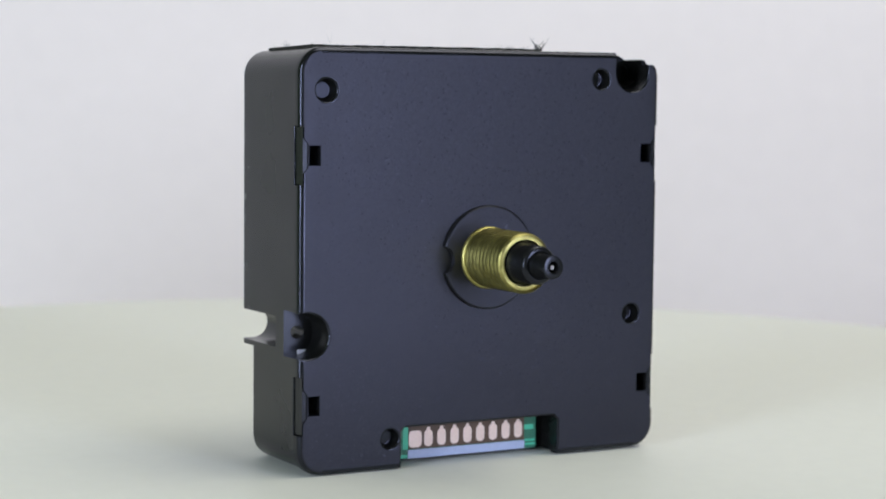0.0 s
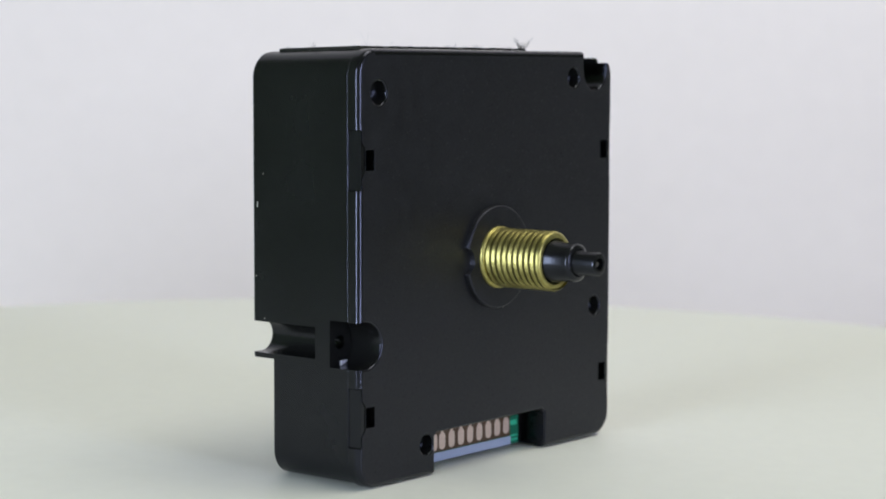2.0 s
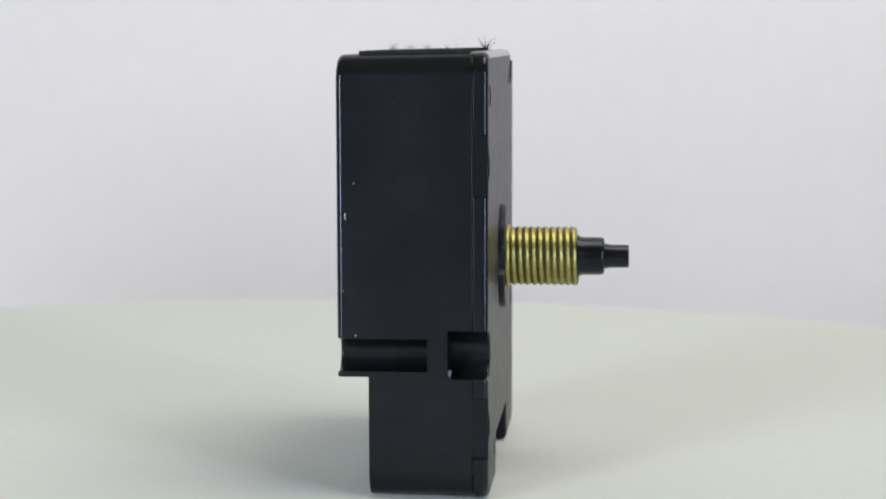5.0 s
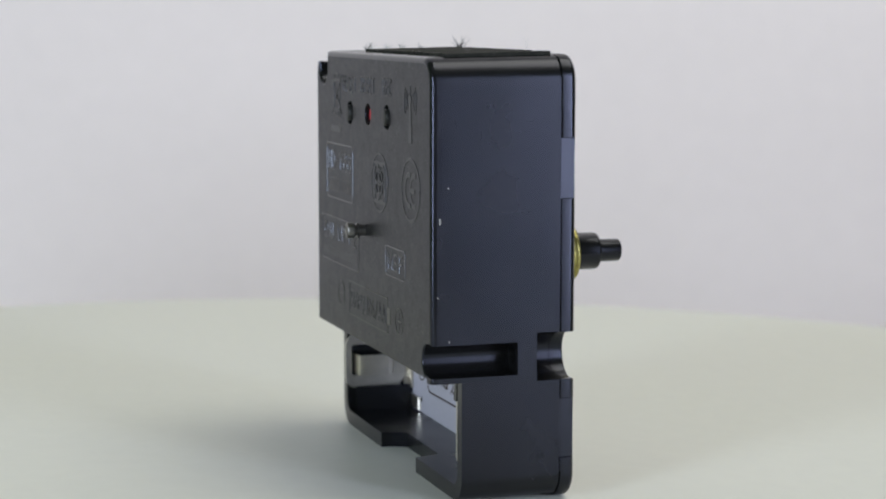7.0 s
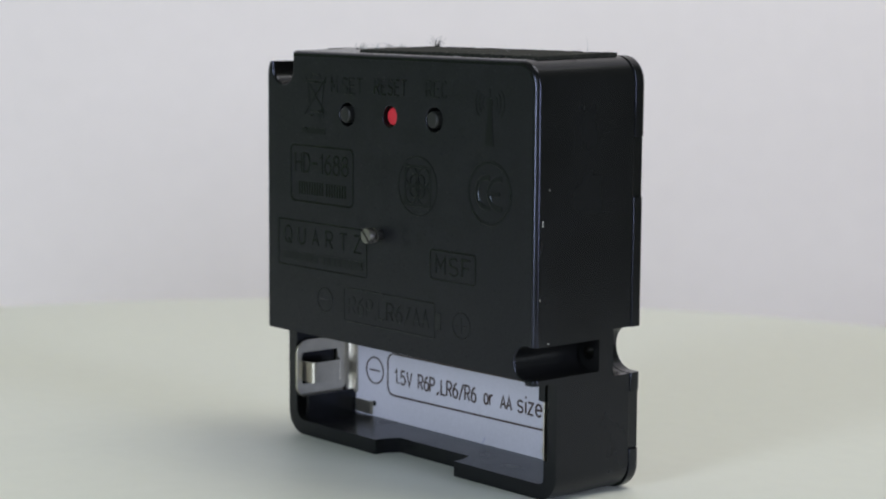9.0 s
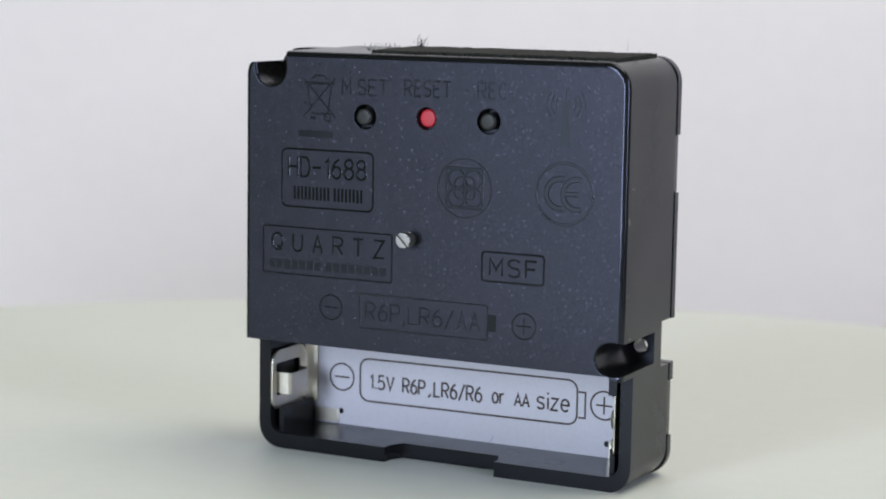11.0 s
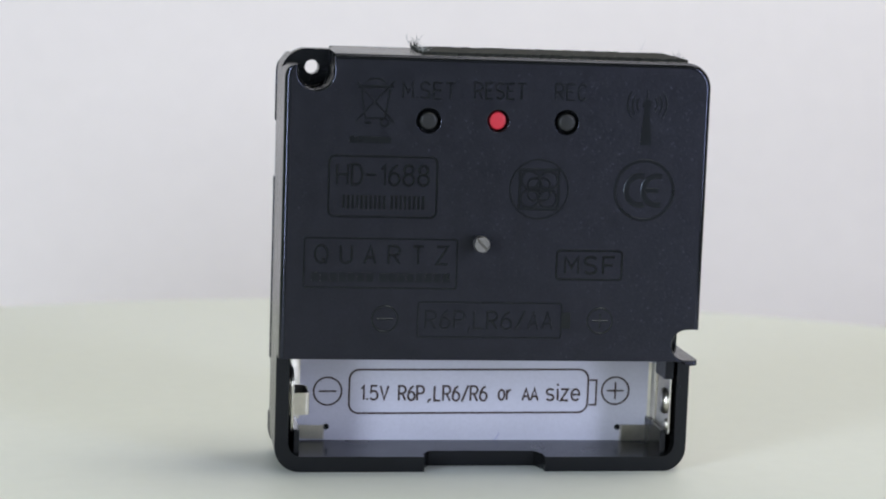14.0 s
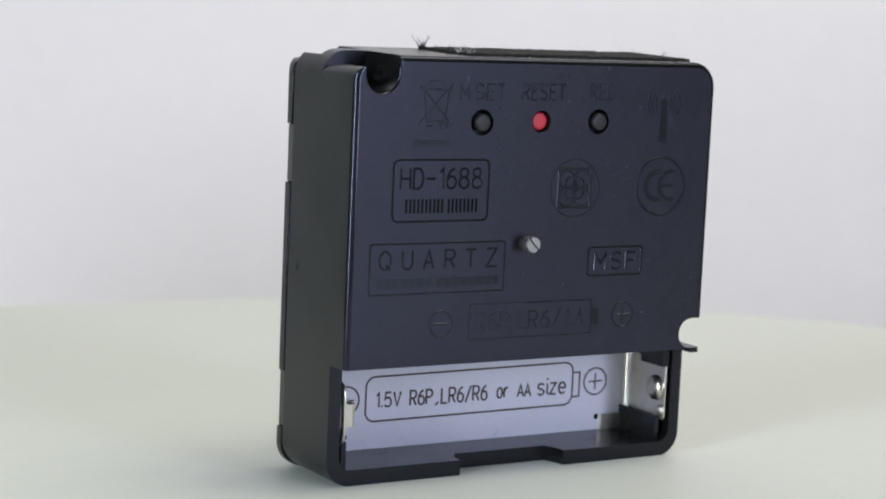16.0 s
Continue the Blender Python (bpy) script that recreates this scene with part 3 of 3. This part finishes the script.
def round_emblem(bm):
    """A square knot of loops inside a ring."""
    cx, cz = -5.5, 38.87
    stroke(bm, circle(cx, cz, 3.9, 40), 0.28, Y0, Y1, True, crest=0.7)
    stroke(bm, [(cx - 2.6, cz - 2.6), (cx + 2.6, cz - 2.6), (cx + 2.6, cz + 2.6), (cx - 2.6, cz + 2.6)], 0.4, Y0, Y1, True, crest=0.7)
    for sx in (-1, 1):
        for sz in (-1, 1):              # four leaves that cross in the middle
            lift = 0.004 * (sx + 2 * sz + 4)
            stroke(bm, circle(cx + sx * 1.22, cz + sz * 1.22, 1.2, 20), 0.36, Y0, Y1 + lift, True, crest=0.7)
            stroke(bm, oval(cx + sx * 0.62, cz + sz * 0.62, 0.85, 0.85, 0, 345, 16), 0.26, Y0, Y1 + 0.03 + lift, True, crest=0.7)


def conformity_sign(bm):
    """Two open rings side by side within a larger ring."""
    cx, cz = -19.65, 39.0
    stroke(bm, circle(cx, cz, 3.95, 40), 0.45, Y0, Y1, True, crest=0.7)
    stroke(bm, [(2 * (cx + 0.5) - x, z) for x, z in arc(cx + 0.5, cz, 1.95, 75, 285, 16)], 0.78, Y0, Y1, crest=0.7)
    stroke(bm, [(2 * (cx - 1.8) - x, z) for x, z in arc(cx - 1.8, cz, 1.95, 75, 285, 16)], 0.78, Y0, Y1, crest=0.7)
    stroke(bm, [(cx - 0.1, cz), (cx - 1.9, cz)], 0.7, Y0, Y1 + 0.01, crest=0.7)


mark("bin_sign", bin_sign, plastic_etched)
mark("antenna_sign", antenna_sign, plastic_etched)
for r in (1.35, 2.0, 2.65):
    for a in (0, 180):
        mark("raised_wave", lambda bm: stroke(bm, arc(-19.55, 50.35, r, a - 38, a + 38, 10), 0.26, Y0, Y1, crest=0.7), plastic_etched)
mark("round_emblem", round_emblem, plastic_etched)
mark("conformity_sign", conformity_sign, plastic_etched)


def polarity(bm, cx, cz, r, w, y0, y1, plus, crest=1.0):
    stroke(bm, circle(cx, cz, r, 32), w, y0, y1, True, crest)
    stroke(bm, [(cx - r * 0.62, cz), (cx + r * 0.62, cz)], w, y0, y1, False, crest)
    if plus:
        stroke(bm, [(cx, cz - r * 0.62), (cx, cz + r * 0.62)], w, y0, y1 + 0.002, False, crest)


mark("minus_sign", lambda bm: polarity(bm, 14.4, 21.4, 1.7, 0.26, Y0, Y1, False, 0.45))
mark("plus_sign", lambda bm: polarity(bm, -14.45, 21.4, 1.7, 0.26, Y0, Y1, True, 0.45))
mark("raised_bar", lambda bm: box(bm, -10.4, -9.3, Y0, Y1, 20.3, 22.5))

# ---- battery bay ----
plate = part("bay_label", box(bmesh.new(), -26.2, 26.2, 4.9, FACE, 1.6, 15.9), foil, clock, "satin silver label plate printed with the battery size")
YL, YP = FACE - 0.02, FACE + 0.035
for text, xl, xr, z0, z1, wide in (("1.5V", 15.70, 11.95, 7.62, 9.58, 0.29), ("R6P", 10.45, 6.95, 7.55, 9.58, 0.295), (",", 6.40, 5.95, 7.6, 9.5, 0.295), ("LR6/R6", 5.45, -1.95, 7.52, 9.6, 0.295),
                                   ("or", -3.65, -5.4, 7.65, 9.75, 0.295), ("AA", -7.05, -9.25, 7.6, 9.3, 0.295), ("size", -10.5, -15.2, 7.62, 9.95, 0.295)):
    line_text("printed_lettering", text, xl, xr, z0, z1, YL, YP, wide, ink, plate, 0.2 if text != "AA" else 0.1, label="dark brown printed battery size")


def printed(name, draw):
    bm = bmesh.new()
    draw(bm)
    return part(name, bm, ink, plate, smooth=0)


printed("printed_frame", lambda bm: stroke(bm, [(x, z + (17 - x) * 0.007) for x, z in rrect(-16.4, 17.4, 5.68, 11.85, 1.4, 8)], 0.27, YL, YP, True))
printed("printed_frame", lambda bm: stroke(bm, [(-16.6, 10.55), (-17.6, 10.55), (-17.6, 7.0), (-16.6, 7.0)], 0.26, YL, YP))
printed("minus_sign", lambda bm: polarity(bm, 20.4, 8.8, 1.95, 0.25, YL, YP, False))
printed("plus_sign", lambda bm: polarity(bm, -20.36, 9.05, 1.95, 0.25, YL, YP, True))
part("ink_smear", stroke(bmesh.new(), [(-3.2, 1.9), (-3.6, 2.3), (-3.9, 2.9)], 0.16, YL, YP - 0.01), blue_ink, plate, smooth=0)
for x in (20.5, -20.85):
    part("rivet_hole", prism(bmesh.new(), circle(x, 3.8, 0.42, 16), YL, YP), plastic, plate, smooth=0)

for side in (-1, 1):
    x = side * 25.2
    part("bay_rib", box(bmesh.new(), x - 0.35, x + 0.35, 5.0, 14.1, 1.7, 5.4), plastic, clock, smooth=0)


def bent_strip(bm, path, z0, z1, t):
    """A strip of sheet metal whose plan follows path (x, y), from z0 to z1."""
    out, back = [], []
    pts = [Vector(p) for p in path]
    for i, p in enumerate(pts):
        d = ((pts[i + 1] if i < len(pts) - 1 else p) - (pts[i - 1] if i else p)).normalized()
        nrm = Vector((-d.y, d.x)) * t / 2
        out.append(p + nrm)
        back.append(p - nrm)
    ring = out + back[::-1]
    return loft(bm, [[(p.x, p.y, z) for p in ring] for z in (z0, z1)])


part("lug_floor", box(bmesh.new(), -26.5, -24.0, 5.28, 6.3, 15.0, 15.9), plastic, clock, smooth=0)

# contact of the minus end: a frame of sheet metal with a sprung tongue in its window
bm = side_prism(bmesh.new(), [(y, z) for y, z in rrect(6.3, 15.6, 5.0, 13.6, 2.0, 6)], 25.75, 26.1)
contact = part("minus_contact", bm, nickel, clock, "nickel plated minus contact with a bulging spring tongue")
carve(contact, [cutter(side_prism, rrect(8.1, 14.6, 7.1, 11.7, 0.3, 3), 20, 30)])
soften(contact, 0.08)
part("tongue", bent_strip(bmesh.new(), [(25.7, 8.2), (24.1, 8.9), (23.8, 9.4), (23.68, 13.5), (23.78, 13.85), (24.1, 14.0), (26.25, 14.1)], 7.4, 10.4, 0.22), nickel, contact, "bright bulging spring tongue", smooth=20)
part("fold", bent_strip(bmesh.new(), [(25.95, 6.4), (25.8, 5.9), (25.3, 5.6), (24.3, 5.45)], 5.0, 15.2, 0.22), nickel, contact, smooth=30)
part("foot", bent_strip(bmesh.new(), [(24.6, 5.5), (22.5, 5.55), (21.0, 5.6), (20.85, 5.3)], 2.15, 4.05, 0.2), nickel, contact, smooth=30)

# contact of the plus end: a plate with a round dimple under a black stop
plus = part("plus_contact", side_prism(bmesh.new(), [(y, z) for y, z in rrect(6.6, 15.05, 4.9, 13.4, 0.5, 4)], -25.85, -25.6), nickel, clock, "nickel plated plus contact with a round dimple")
soften(plus, 0.08)
for name, y, z, r0, h in (("dimple", 12.9, 9.3, 1.75, 1.0), ("edge_lug", 14.2, 6.3, 0.7, 0.5)):
    loops = []
    for i in range(7):
        a = radians(90 * i / 6)
        r = r0 * math.cos(a) + 0.1
        loops.append([(-25.6 + h * math.sin(a), y + r * math.cos(2 * math.pi * k / 24), z + r * math.sin(2 * math.pi * k / 24)) for k in range(24)])
    part(name, loft(bmesh.new(), loops), nickel, plus, "round bright dimple" if h == 1.0 else "", smooth=60)
part("fold", bent_strip(bmesh.new(), [(-25.9, 6.7), (-25.75, 6.0), (-25.45, 5.65), (-25.0, 5.5)], 5.0, 13.2, 0.22), nickel, plus, smooth=30)
part("foot", bent_strip(bmesh.new(), [(-25.6, 5.5), (-23.5, 5.6), (-21.4, 5.65), (-21.25, 5.3)], 1.95, 4.2, 0.2), nickel, plus, smooth=30)
part("stop", box(bmesh.new(), -26.0, -24.86, 10.0, 15.1, 12.7, 15.95), plastic, clock, smooth=0)
for y in (8.2,):
    part("crimp", side_prism(bmesh.new(), rrect(y - 0.15, y + 0.15, 5.2, 13.8, 0.14, 3), -25.63, -25.45), nickel, plus, smooth=60)

# ---- felt strip with lint on top ----
rng = random.Random(4)
n = 90
outline = []
for i in range(n):                       # ragged long edges
    outline.append((-25.4 + 35.4 * i / (n - 1), 2.55 + rng.uniform(-0.12, 0.12)))
for i in range(n):
    outline.append((10.0 - 35.4 * i / (n - 1) + rng.uniform(-0.1, 0.1), 16.6 + rng.uniform(-0.18, 0.18)))
bm = bmesh.new()
loft(bm, [[(x, y, top_at(y) - 0.1) for x, y in outline], [(x, y, top_at(y) + 0.36 + rng.uniform(-0.06, 0.06)) for x, y in outline]])
strip = part("felt_strip", bm, felt, clock, "dusty black felt strip stuck along the top edge", smooth=0)


def tube(bm, pts, r):
    """A fine thread through points in millimetres."""
    rows = []
    for i, p in enumerate(pts):
        k = r * (1 - 0.6 * i / (len(pts) - 1))
        rows.append([bm.verts.new(place(p[0] + k * math.cos(a), p[1] + k * math.sin(a), p[2])) for a in (0, 2.09, 4.19)])
    for a, b in zip(rows, rows[1:]):
        for i in range(3):
            bm.faces.new((a[i], a[(i + 1) % 3], b[(i + 1) % 3], b[i]))


def tuft(x, y, count, height, mat, r=0.035, spread=1.0, z=TOPZ + 0.45):
    bm = bmesh.new()
    for _ in range(count):
        a, lean, h = rng.uniform(0, 6.28), rng.uniform(0.2, 1.0) * spread, height * rng.uniform(0.4, 1.0)
        bend = rng.uniform(-0.5, 0.5)
        px, py = x + rng.uniform(-0.35, 0.35), y + rng.uniform(-0.35, 0.35)
        pts = []
        for i in range(7):
            s = i / 6
            pts.append((px + math.cos(a + bend * s * 2) * lean * h * s, py + math.sin(a + bend * s * 2) * lean * h * s, z - 0.15 + h * s * (1 - 0.25 * s)))
        tube(bm, pts, r)
    part("lint", bm, mat, strip, smooth=60)


tuft(9.6, 2.7, 18, 2.6, hair, 0.055, 0.8)
tuft(10.2, 11.2, 9, 1.5, hair, 0.04, 0.9)
tuft(10.2, 16.2, 9, 1.5, hair, 0.04, 0.9)
tuft(-25.6, 10.0, 8, 1.4, hair, 0.025, 1.5)
tuft(9.4, 3.0, 4, 2.0, hair, 0.03, 0.5)
tuft(10.4, 8.5, 9, 1.3, hair, 0.035, 1.0)
tuft(10.0, 13.5, 16, 1.5, hair_pale, 0.03, 1.0)
tuft(9.8, 15.8, 12, 1.3, hair_pale, 0.03, 1.2)
tuft(-4.3, 2.4, 5, 0.5, hair, 0.05, 0.8)
tuft(-25.0, 4.0, 5, 1.0, hair, 0.03, 1.3)
tuft(-24.8, 15.5, 4, 0.7, hair, 0.035, 1.3)
tuft(-21.5, 4.5, 2, 3.2, hair_pale, 0.02, 0.3)
tuft(-12.0, 9.0, 2, 2.2, hair_pale, 0.02, 0.4)
# specks and a short scratch on the side wall
for y, z, h in ((16.9, 39.9, 0.16), (16.8, 20.7, 0.2), (18.0, 35.8, 0.8), (18.3, 26.3, 0.14)):
    part("dust_speck", side_prism(bmesh.new(), rrect(y - 0.07, y + 0.07, z - h / 2, z + h / 2, 0.06, 2), -W - 0.03, -W + 0.05), dust, rear_case, smooth=0)
for _ in range(16):
    y, z, lean, h = rng.uniform(5.0, 17.5), 51.0 - abs(rng.gauss(0, 6.0)), rng.uniform(-0.35, 0.35), rng.uniform(0.4, 1.5)
    if rng.random() < 0.4:
        pts = [(y - h, z), (y - h, z + 0.04), (y + h, z + 0.04 + lean * 0.4), (y + h, z + lean * 0.4)]
    else:
        pts = [(y, z - h), (y + 0.05, z - h), (y + 0.05 + lean, z), (y + lean, z)]
    part("scratch", side_prism(bmesh.new(), pts, -W - 0.006, -W + 0.02), plastic_etched, rear_case, smooth=0)
# crumbs of dust along the edges of the strip
bm = bmesh.new()
for _ in range(170):
    x, y = rng.uniform(-25, 10.4), rng.choice((2.5, 16.65)) + rng.gauss(0, 0.16)
    if rng.random() < 0.3:
        x, y = rng.choice((-25.4, 10.1)) + rng.gauss(0, 0.2), rng.uniform(2.5, 16.5)
    s, z = rng.uniform(0.04, 0.13), top_at(y) + rng.choice((0.0, 0.42))
    c = [(x + s * rng.uniform(-1, 1), y + s * rng.uniform(-1, 1), z + s * rng.uniform(0.2, 1)) for _ in range(4)]
    v = [bm.verts.new(place(*p)) for p in c]
    for f in ((0, 1, 2), (0, 1, 3), (0, 2, 3), (1, 2, 3)):
        bm.faces.new([v[i] for i in f])
part("dust_crumbs", bm, dust, strip, smooth=0)


# ---- turning: the turntable carries the movement round at an even pace ----
def motions():
    turns = [(0, 30.0), (1, 40.9), (2, 52.0), (3, 63.4), (4, 74.9), (5.25, 89.0), (6.5, 103.1), (7.5, 114.9), (8.5, 126.4), (9.2, 134.2),
             (10.25, 146.0), (11.3, 157.8), (12, 165.9), (13, 177.4), (14, 189.3), (15, 200.6), (16, 211.5)]
    walk(clock, [(s, pose(0, 0, 0, 0, 0, a) @ pose(0, 0, 0, -1.668, -0.185, 0)) for s, a in turns])
    walk(turntable, [(s, pose(0, 0, 0, 0, 0, a)) for s, a in turns])


motions()
